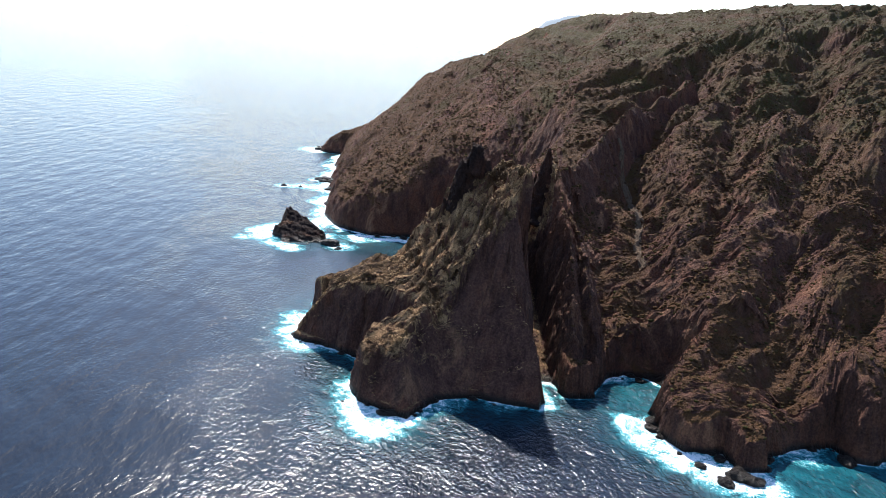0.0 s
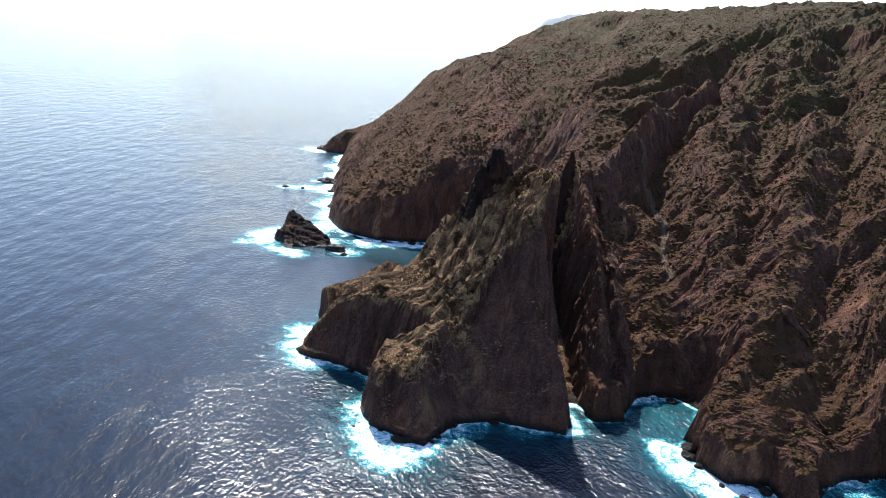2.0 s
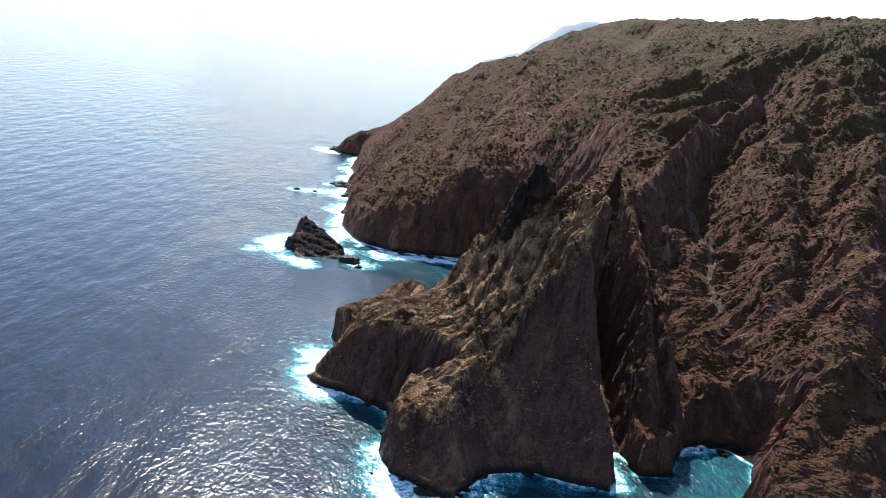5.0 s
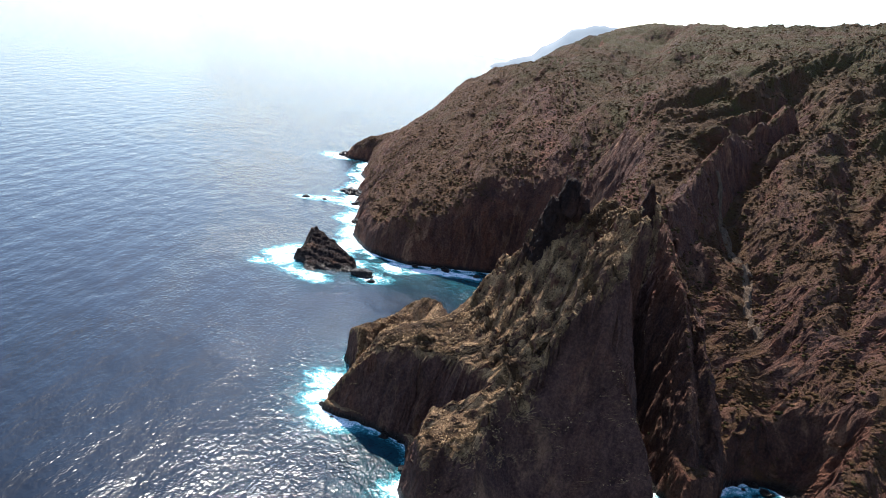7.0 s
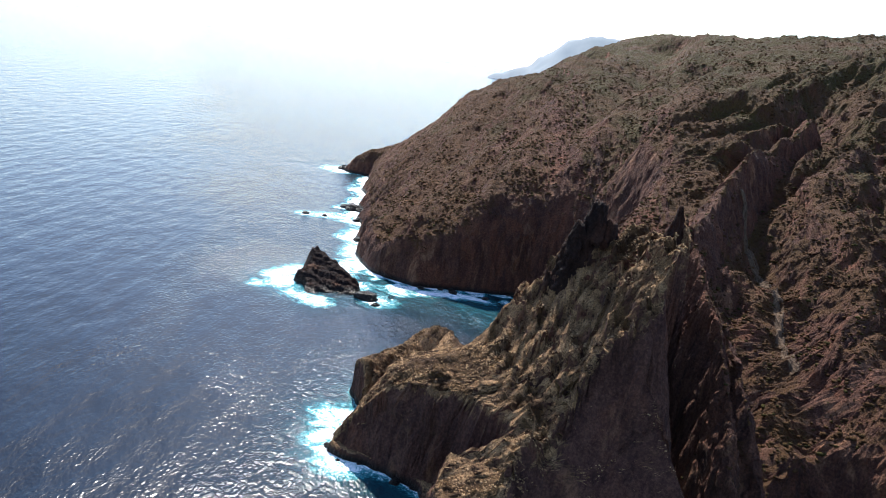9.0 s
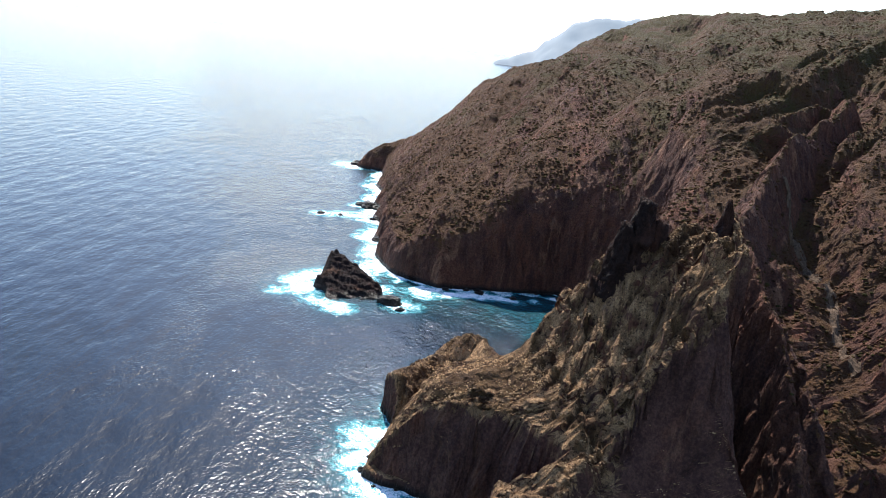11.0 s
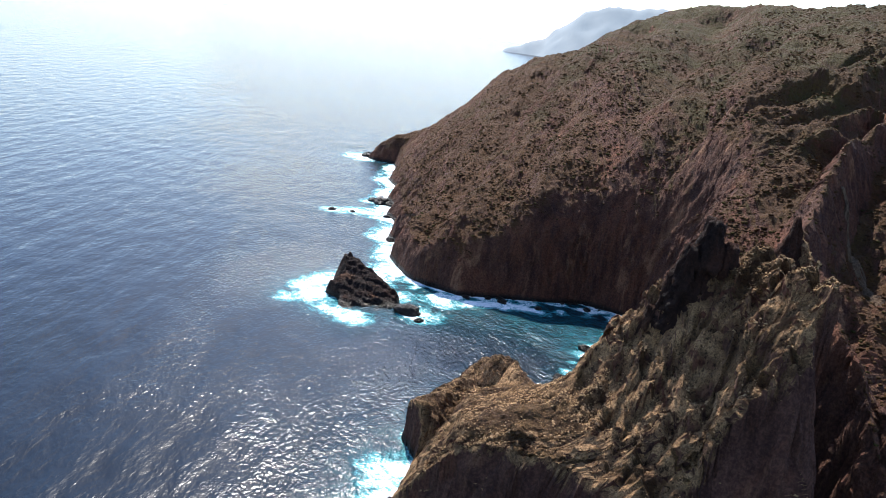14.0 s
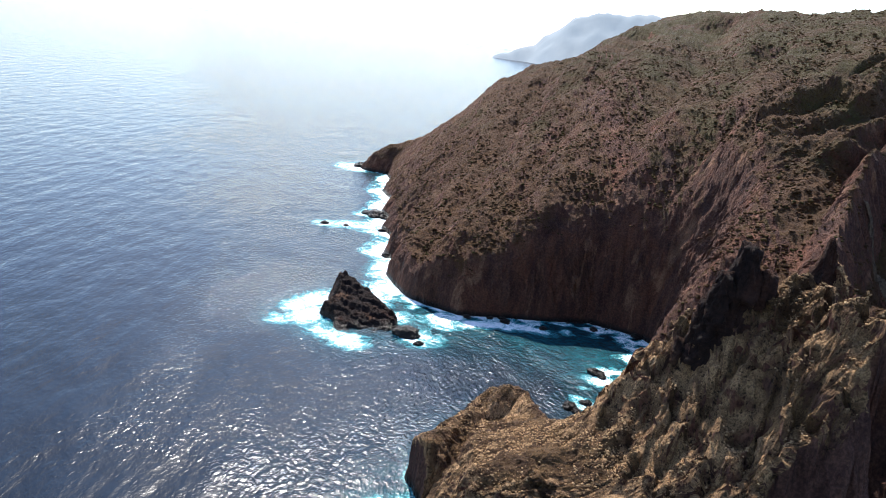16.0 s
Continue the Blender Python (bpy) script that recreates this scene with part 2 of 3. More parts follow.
INLAND = [(900, 170), (900, 1400), (200, 1400)]
COAST = CAPE + BAY + POINT + COVE + INLAND

# crests: points along them, to be used with slopes to their left and right
FIN = [(52, 275, 8), (50, 290, 30), (49, 312, 52), (45, 340, 68), (43, 352, 75), (47, 362, 66), (54, 380, 67)]
FIN_RIB = [(60, 283, 12), (57, 300, 34), (54, 320, 48), (48, 345, 62)]
SPINE = [(54, 380, 67), (63, 395, 72), (82, 427, 80), (95, 451, 89), (118, 475, 99), (140, 500, 106)]
TOWER_BACK = [(13, 314, 66), (14, 325, 58), (20, 345, 50), (32, 362, 52), (46, 366, 62)]
NOSE = [(6, 282, 31), (-2, 280, 24), (-8, 273, 19), (-16, 264, 14), (-22, 257, 9)]
NOSE_FLANK = [(-10, 288, 29), (-17, 281, 21), (-22, 270, 15), (-24, 262, 10)]
KNOLL = [(-50, 340, 15), (-44, 353, 13), (-36, 362, 14.5), (-29, 368, 19), (-24, 367, 18.5), (-20, 350, 21), (-18, 334, 25)]
TOE = [(-44, 306, 17), (-49, 306, 10), (-55, 305, 3)]
BUTTRESS = [(170, 430, 102), (146, 375, 76), (134, 345, 61), (118, 315, 48), (104, 290, 34), (90, 272, 20), (82, 258, 6)]
EAST_RIB = [(215, 410, 104), (190, 380, 84), (170, 352, 66), (152, 318, 46), (142, 285, 26), (136, 258, 6)]
FAR_RIB = [(330, 420, 126), (260, 340, 104), (205, 300, 72), (175, 268, 28), (165, 254, 6)]
CAPE_RIDGE = [(-124, 780, 17), (-115, 776, 20), (-102, 768, 22), (-85, 750, 30), (-69, 735, 41), (-53, 720, 57), (-27, 700, 80)]
# brinks of sheer walls, with the drop on their left: x, y, z, slope below
COVE_BRINK = [(-17, 288, 27, 6.0), (-21, 293, 28, 6.0), (-27, 295.5, 26, 6.0), (-34, 297.5, 21, 5.0), (-42, 302, 16, 4.0), (-49, 305, 9, 3.0), (-55, 307, 3, 3.0)]
BRINK = [(24.5, 286.5, 68, 5.0), (20, 281.5, 53, 5.0), (15, 285, 47, 6.0), (11, 283.5, 41, 6.0), (7, 280.5, 38, 6.0), (4, 281, 28, 4.0), (0, 279, 22, 3.0), (-6, 273, 18, 1.6), (-14, 263, 14, 1.3), (-22, 254, 9, 1.2)]
# the edge between the tower's sea wall and its east wall
TOWER_EDGE_Y, TOWER_EDGE_X = [250, 258, 292, 315, 335], [43, 41, 28.5, 27.5, 27]
# the mountain's skyline
SKY_X = [-140, -118, -97, -73, -53, -42, -26, -11, 0, 20, 40, 60, 85, 110, 150, 196, 250, 300, 470]
SKY_Z = [8, 19, 26, 39, 58, 70, 86, 93, 99, 104, 119, 132, 144, 146, 152, 159, 165, 169, 180]
CLEFT = [(44, 258), (42, 285), (38, 308), (35, 325)]
# gullies: lines, half width, depth
GULLIES = [([(84, 305), (86, 340), (92, 385), (90, 415), (104, 448), (150, 520)], 15, 14), 
           ([(122, 250), (128, 300), (150, 365), (185, 440), (240, 560)], 13, 12), ([(160, 252), (185, 330), (235, 400), (320, 520)], 15, 13),
           ([(60, 285), (66, 320), (72, 370)], 8, 10), ([(108, 300), (122, 360), (140, 420), (165, 480)], 7, 7), ([(2, 478), (30, 550), (80, 640), (120, 760)], 17, 12),
           ([(-32, 480), (-8, 560), (35, 680), (70, 760)], 9, 7), ([(-60, 500), (-36, 580), (-5, 680)], 9, 6), ([(26, 484), (62, 545), (112, 630)], 10, 8)]
# beyond this line the mountain falls away
TOP_X = [-140, -100, -27, -6, 30, 62, 111, 140, 165, 191, 300, 470]
TOP_Y = [800, 782, 748, 745, 752, 785, 849, 800, 720, 684, 678, 640]


def line_distance(x, y, line):
    best = np.full(x.shape, 1e9)
    for (ax, ay), (bx, by) in segments(line):
        ex, ey = bx - ax, by - ay
        t = np.clip(((x - ax) * ex + (y - ay) * ey) / (ex * ex + ey * ey), 0, 1)
        best = np.minimum(best, (x - ax - t * ex) ** 2 + (y - ay - t * ey) ** 2)
    return np.sqrt(best)


def below_brink(x, y, brink, reach):
    """The most that the land may rise on the left of a brink."""
    best, out = np.full(x.shape, 1e9), np.full(x.shape, 1e3)
    for (ax, ay, az, a_s), (bx, by, bz, b_s) in segments(brink):
        ex, ey = bx - ax, by - ay
        t = np.clip(((x - ax) * ex + (y - ay) * ey) / (ex * ex + ey * ey), 0, 1)
        px, py = x - ax - t * ex, y - ay - t * ey
        d = np.sqrt(px * px + py * py)
        south = ex * py - ey * px > 0
        z = np.where(south, np.maximum(az + t * (bz - az) - (a_s + t * (b_s - a_s)) * d, 2.5), 1e3)
        nearer = d < best
        best, out = np.where(nearer, d, best), np.where(nearer, z, out)
    return np.where(best < reach, out, 1e3)


def headland_top(x, y):
    """The point before the sea cut it: a tower with a slanted roof, a grassy apron, a nose and a knoll."""
    roof = np.minimum(73 + 0.10 * (x - 18) - 0.06 * (y - 305), 75 + 1.35 * (x - 15) + 0.85 * (y - 312)) - 1.5 * np.maximum(0, y - 318)
    apron = 34 + 0.38 * (x + 22) - 0.36 * np.abs(y - 309) - 0.9 * np.maximum(0, y - 333) * np.clip((x + 18) / 6, 0, 1) - 1.1 * np.maximum(0, x + 4) - 1.2 * np.maximum(0, -40 - x)
    h = smax(roof, apron, 1.5)
    for crest, left, right, round_ in ((TOWER_BACK, 1.5, 1.6, 1.5), (NOSE, 1.6, 1.0, 1.5), (NOSE_FLANK, 1.4, 1.6, 1.2), (KNOLL, 0.6, 1.4, 2.0), (TOE, 1.2, 0.9, 1.0)):
        h = np.maximum(h, tent(x, y, crest, left, right, round_))
    return h


def headland(x, y, sd):
    """The point with its sheer walls."""
    h = headland_top(x, y)
    flare = 1.8 + 0.6 * np.clip((x - 4) / 18, 0, 1)
    sea_wall = 2.62 * (y - 264) + 0.58 * (x - 14)
    h = np.where(x > 14, np.minimum(h, sea_wall + 60 * np.clip((16 - x) / 6, 0, 1)), h)
    h = np.minimum(h, np.maximum(below_brink(x, y, BRINK, 40), flare * np.maximum(sd, 0)))
    h = np.minimum(h, below_brink(x, y, COVE_BRINK, 14))
    return np.minimum(h, 80 - 9 * np.maximum(0, x - np.interp(y, TOWER_EDGE_Y, TOWER_EDGE_X)))


def macro(x, y):
    """Land height without its small relief, and the distance from the shore."""
    o = 0 * x
    wx = x + 1.5 * gnoise(x / 13, y / 13, o, 3) + 0.9 * gnoise(x / 4, y / 4, o, 4)
    wy = y + 1.5 * gnoise(x / 13, y / 13, o + 9, 5) + 0.9 * gnoise(x / 4, y / 4, o + 9, 6)
    far = np.clip((y - 330) / 120, 0, 1)
    wx, wy = wx + far * 5 * gnoise(x / 37, y / 37, o, 7), wy + far * 5 * gnoise(x / 37, y / 37, o + 5, 8)
    sd = signed_distance(x + 0.5 * (wx - x) * (1 - 0.5 * far), y + 0.5 * (wy - y) * (1 - 0.5 * far), COAST)
    west = 35 + 0.62 * (wx + 45) + 0.17 * (wy - 514)
    top = -28 + 0.168 * wx + 0.224 * wy
    back = 25.3 + 0.309 * wx + 0.107 * wy
    front = 31 + 0.25 * (wx - 104) + 0.35 * (wy - 290)
    h = smin(smin(west, top, 3), smin(back, front, 3), 3)
    for line, wide, deep in GULLIES:
        h = h - deep * np.exp(-(line_distance(wx, wy, line) / wide) ** 2)
    h = np.where((x < 46) & (y < 440), h - 1.5 * np.maximum(0, 44 - x) * np.clip((440 - y) / 50, 0, 1), h)
    for crest, left, right, round_ in ((CAPE_RIDGE, 1.0, 1.3, 2.0), (FIN, 4.5, 3.0, 0.6), (FIN_RIB, 2.6, 2.6, 0.6), (SPINE, 1.7, 1.9, 1.0),
                                       (BUTTRESS, 0.85, 0.9, 2.0), (EAST_RIB, 0.9, 0.9, 2.0), (FAR_RIB, 0.8, 0.8, 4.0)):
        h = np.maximum(h, tent(wx, wy, crest, left, right, round_))
    sky = np.interp(x, SKY_X, SKY_Z) + 1.2 * gnoise(x / 9, y / 9, o, 19) + 0.8 * gnoise(x / 3.5, y / 3.5, o, 20)
    h = np.where(y > 430, np.minimum(h, sky), h)
    point = (x < 46) & (y < 400)
    h[point] = np.maximum(h[point], headland(wx[point], wy[point], sd[point]))
    cleft = np.exp(-(line_distance(x, y, CLEFT) / 4.0) ** 4)
    h = np.maximum(h - 45 * cleft, np.minimum(h, 0.5 * np.maximum(y - 284, -4)))
    h = h - 0.6 * np.maximum(0, y - np.interp(x, TOP_X, TOP_Y))
    beach = np.exp(-((x - 86) ** 2 + (y - 293) ** 2) / 12.0 ** 2)
    inside = np.maximum(sd, 0)
    mild = np.clip((y - 500) / 90, 0, 1)
    cap = (6.4 * inside ** 0.79) * (1 - mild) + (3.0 * inside ** 0.79) * mild
    # the mountain leans back above the bay
    lean = np.clip((y - 466 - 0.85 * (x - 34)) / 26, 0, 1) * np.clip((x + 70) / 26, 0, 1) * np.clip((y - 455) / 15, 0, 1) * (1 - mild * np.clip((-30 - x) / 40, 0, 1))
    cap = cap * (1 - lean) + lean * ((12 + 20 * np.clip((x + 48) / 30, 0, 1)) * (1 - np.exp(-inside / 4.0)) + (1.05 + 0.10 * gnoise(x / 45, y / 60, o, 11)) * inside)
    # the walls of the tower, the fin and the seaward block stand sheer
    sheer = np.exp(-((x - 38) / 26.0) ** 4 - ((y - 272) / 34.0) ** 4) * (1 - cleft)
    cap = cap * (1 - sheer) + sheer * (9.5 * inside ** 0.8)
    block = np.exp(-((x + 50) / 12.0) ** 4 - ((y - 341) / 11.0) ** 4)
    cap = cap * (1 - block) + block * (16 * inside ** 0.8)
    shelf = np.exp(-((x + 56) / 10.0) ** 4 - ((y - 318) / 11.0) ** 4)
    cap = cap * (1 - shelf) + shelf * (2.0 + 1.5 * inside)
    gully_foot = np.exp(-((x - 82) / 17.0) ** 2 - ((y - 306) / 22.0) ** 2)
    cap = np.where(sd > 0, cap * (1 - 0.95 * beach) * (1 - 0.55 * gully_foot), 1.2 * sd)
    return smin(h, cap, 0.8 + 5 * far), sd


def relief(x, y, h, sd):
    """Gullies and broken rock on the land."""
    o = 0 * x
    inland = np.clip(sd / 14, 0, 1)
    amp = 0.25 + 0.75 * np.clip((x - 50) / 50, 0, 1) + 0.55 * np.clip((y - 420) / 100, 0, 1)
    # runnels lie along the fall of the slope
    across, along = x * 0.62 - y * 0.78, x * 0.78 + y * 0.62
    hill = np.clip((x - 46) / 10, 0, 1) + np.clip((y - 396) / 20, 0, 1) * np.clip((46 - x) / 10, 0, 1)
    hill = np.clip(hill, 0, 1) * (1 - 0.8 * np.clip((62 - x) / 8, 0, 1) * np.clip((350 - y) / 15, 0, 1))
    amp = amp * (1 - 0.6 * np.clip((y - 580) / 80, 0, 1))
    g = hill * inland * 7.0 * amp * (fbm(across, along * 0.3, o, 34, 3, 91, True, 0.5) - 1.05)
    face = np.clip((y - 470 - 0.8 * (x - 34)) / 40, 0, 1)
    bay_across, bay_along = x * 0.90 - y * 0.43 + 4 * gnoise(x / 40, y / 40, o, 12), x * 0.43 + y * 0.90
    runnels = 2.6 * (fbm(bay_across, bay_along * 0.22, o, 36, 2, 95, True) - 1.0) + 1.1 * (fbm(bay_across, bay_along * 0.3, o, 13, 3, 97, True, 0.5) - 1.1) + 0.9 * fbm(x, y, 0.4 * h, 8, 4, 98, False, 0.6)
    g = g * (1 - face) + face * inland * runnels
    hill = hill * (1 - 0.75 * face)
    g += hill * inland * 2.2 * amp * (fbm(x, y, 0.3 * h, 42, 3, 21, True) - 1.05)
    g += hill * np.clip(sd / 5, 0, 1) * (1.5 * (fbm(across, along * 0.45, o, 11, 3, 33, True, 0.5) - 1.1) + 1.1 * fbm(x, y, 0.5 * h, 7, 4, 37, False, 0.6))
    point = np.clip((46 - x) / 8, 0, 1) * np.clip((400 - y) / 20, 0, 1)
    # the tower's roof is broken rock, the apron below it smoother
    crag = point * np.clip((x + 16) / 12, 0.14, 1) * np.clip(sd / 5, 0, 1)
    g += crag * 2.8 * (fbm(x, y, 0.5 * h, 10, 5, 31, True, 0.6) - 1.2)
    # tilted beds: lit treads and dark risers
    bed = (0.59 * y - 0.81 * x + 0.12 * h + 3.0 * gnoise(x / 11, y / 11, o, 14) + 1.2 * gnoise(x / 4, y / 4, o, 15)) / 6.0
    part_of_bed = bed - np.floor(bed)
    riser = np.clip((part_of_bed - 0.38) / 0.24, 0, 1)
    g += crag * 4.5 * (riser * riser * (3 - 2 * riser) - part_of_bed)
    g += (0.5 + 0.5 * point - 0.1 * hill) * np.clip(sd / 4, 0, 1) * fbm(x, y, 0.6 * h, 5, 4, 41, False, 0.65)
    return g


def land_grid(xs, ys):
    """Grid points on the land, drawn together where it is steep."""
    X, Y = np.meshgrid(xs, ys, indexing="ij")
    for _ in range(2):
        h = np.clip(macro(X, Y)[0], -2, None)
        for axis in (1, 0):
            A = Y if axis else X
            dh, da = np.diff(h, axis=axis), np.diff(A, axis=axis)
            w = np.minimum(np.sqrt(1 + (0.9 * dh / np.maximum(da, 1e-3)) ** 2), 4.0)
            pad = [(0, 0), (0, 0)]
            k = 9
            pad[1 - axis] = (k // 2, k // 2)
            p = np.pad(w, pad, mode="edge")
            w = sum(np.roll(p, -s, 1 - axis)[: w.shape[0], : w.shape[1]] for s in range(k)) / k
            cum = np.concatenate([np.zeros_like(np.take(w, [0], axis)), np.cumsum(w, axis)], axis)
            new_a = np.empty_like(A)
            n = A.shape[axis]
            for i in range(A.shape[1 - axis]):
                c, a = (cum[i], A[i]) if axis else (cum[:, i], A[:, i])
                r = np.interp(np.linspace(0, c[-1], n), c, a)
                if axis:
                    new_a[i] = r
                else:
                    new_a[:, i] = r
            if axis:
                Y = new_a
            else:
                X = new_a
    return X, Y


X, Y = land_grid(steps((-140, -62, 1.4), (-62, 46, 0.36), (46, 160, 0.6), (160, 330, 1.5), (330, 470, 4.0)),
                 steps((222, 330, 0.4), (330, 400, 0.6), (400, 520, 0.9), (520, 700, 1.5), (700, 900, 3.5)))
H, SD = macro(X, Y)
gx, gy = np.gradient(H)
flat = 1 / np.sqrt(1 + (gx / np.maximum(np.gradient(X)[0], 0.05)) ** 2 + (gy / np.maximum(np.gradient(Y)[1], 0.05)) ** 2)
# where the sea has cut walls into the point the rock is bare; the rest is grown over
point = (X < 46) & (Y < 400)
cut = np.zeros_like(H)
cut[point] = np.clip((headland_top(X[point], Y[point]) - H[point] - 1.0) / 3.0, 0, 1)
lie = np.where(point, np.maximum(flat, 0.56) * (1 - 0.75 * cut), flat)
# the walls of the headland are plain, its slopes rough
plain = 1 - 0.8 * cut * np.clip((330 - Y) / 15, 0, 1) * np.clip((282 + 1.3 * (X - 14) - Y) / 4 + 2, 0, 1)
H = np.where(SD > -1, H + plain * relief(X, Y, H, SD) * np.clip((SD + 1) / 4, 0, 1), H)
# broken rock, pushed out along the slope
gx, gy = np.gradient(H)
tx, ty = np.stack([np.gradient(X)[0], np.gradient(Y)[0], gx], -1), np.stack([np.gradient(X)[1], np.gradient(Y)[1], gy], -1)
N = np.cross(tx, ty)
N /= np.maximum(np.linalg.norm(N, axis=-1, keepdims=True), 1e-9)
steep = np.clip((0.85 - N[..., 2]) / 0.5, 0.15, 1)
rib = np.clip((Y - 400) / 40, 0, 1)
push = (0.3 + 0.7 * plain) * steep * np.clip((SD + 1) / 3, 0, 1) * ((1.2 - 0.6 * rib) * (fbm(X, Y, 0.45 * H, 9, 4, 51, True, 0.55) - 1.25) + 0.8 * fbm(X, Y, 0.5 * H, 3, 4, 71, False, 0.68) + 1.2 * rib * (fbm(X, Y, 0.15 * H, 17, 3, 81, True, 0.5) - 1.1))
LX, LY, LZ = X + N[..., 0] * push, Y + N[..., 1] * push, H + N[..., 2] * push * 0.7
above = LZ > -3
keep = above[:-1, :-1] | above[1:, :-1] | above[1:, 1:] | above[:-1, 1:]
mid_x, mid_y = X[:-1, :-1], Y[:-1, :-1]
on_point = (mid_x < 41 + 0.06 * (mid_y - 285)) & (mid_y < 396)
land = {}
for name, part_of, material, label, category in (
        ("headland", on_point, dry_land, "craggy brown rock headland with dry grass, jutting into the sea", "headland"),
        ("mountain", ~on_point, rock_land, "steep dark brown volcanic mountainside with gullies and scrub, dropping to the sea", "mountain")):
    me, used = grid_mesh(name, LX, LY, LZ, keep & part_of, False)
    me.materials.append(material)
    attribute(me, "lie", lie.ravel()[used])
    land[name] = tagged(new(name, me), label, category, kind="structure")


def spire(owner, teeth, seed, material, label, taper, power):
    """A jagged rock needle on a crest, made of teeth: x, y, foot, top, width."""
    bm = bmesh.new()
    for x, y, foot, top, wide in teeth:
        rings, around = 30, 26
        previous = None
        for i in range(rings + 1):
            u = i / rings
            ring = []
            for j in range(around):
                a = 6.2832 * j / around
                p = Vector((math.cos(a), math.sin(a), 0))
                q = Vector((x, y, foot + (top - foot) * u)) + p * wide
                r = wide * (1 - taper * u ** power) * (1 + 0.5 * noise.noise(q * 0.33 + Vector((seed, 0, 0))) + 0.3 * noise.noise(q * 0.9) + 0.14 * noise.noise(q * 2.3))
                z = foot + (top - foot) * u + (0.4 + 1.6 * u) * noise.noise(q * 0.55 + Vector((0, seed, 0)))
                ring.append(bm.verts.new((x + r * p.x * 0.85, y + r * p.y, z)))
            if previous:
                for j in range(around):
                    bm.faces.new((previous[j], previous[(j + 1) % around], ring[(j + 1) % around], ring[j]))
            previous = ring
        middle = sum((v.co for v in previous), Vector()) / around
        tip = bm.verts.new(middle + Vector((0, 0, 0.6)))
        for j in range(around):
            bm.faces.new((previous[j], previous[(j + 1) % around], tip))
    for f in bm.faces:
        f.smooth = True
    me = bpy.data.meshes.new("rock_spire")
    bm.to_mesh(me)
    bm.free()
    me.materials.append(material)
    ob = tagged(new("rock_spire", me), label)
    ob.parent = land[owner]
    return ob


# darker copy of the land rock, with the south side's shade in its colour
shaded_spire_rock = land_material("shaded_spire_rock", (0.030, 0.018, 0.014), (0.080, 0.048, 0.032), (0.10, 0.062, 0.03), (0.07, 0.05, 0.025), -0.3, 0.6, tone=0.5)
spire("headland", [(9.4, 315, 56, 81, 5.6), (5.2, 313.5, 50, 75, 5.0), (13.4, 313, 60, 76.5, 3.8)], 3.1, shaded_spire_rock, "dark blocky rock spire", 0.62, 2.0)
spire("headland", [(2.6, 315, 44, 67, 3.8), (-0.6, 315.5, 38, 59, 3.2)], 5.3, shaded_spire_rock, "dark rock tooth below the spire", 0.6, 1.8)
spire("mountain", [(41, 348, 46, 78, 8.5), (45.5, 347, 46, 70, 6.0), (37, 351, 42, 66, 5.5)], 9.7, shaded_spire_rock, "dark pointed rock spire", 0.92, 1.3)

# ---- scrub and tufts on the slopes ----
ICO = bmesh.new()
bmesh.ops.create_icosphere(ICO, subdivisions=1, radius=1.0)
ICO_V = np.array([v.co[:] for v in ICO.verts])
ICO_F = np.array([[v.index for v in f.verts] for f in ICO.faces])
ICO.free()


def scrub_material(name, a, b, c):
    n = Nodes(name)
    r = n.island()
    col = n.mix(n.span(r, 0.0, 0.55), a, b)
    col = n.mix(n.span(r, 0.7, 1.0), col, c)
    col = n.mix(n.span(n.noise(3.0, 5, 0.7), 0.45, 0.65, 0, 0.6), col, (0.030, 0.020, 0.008))
    return n.finish(col, 1.0, n.bump(n.noise(5.0, 5, 0.7), 1.0, 0.4), 0.1)


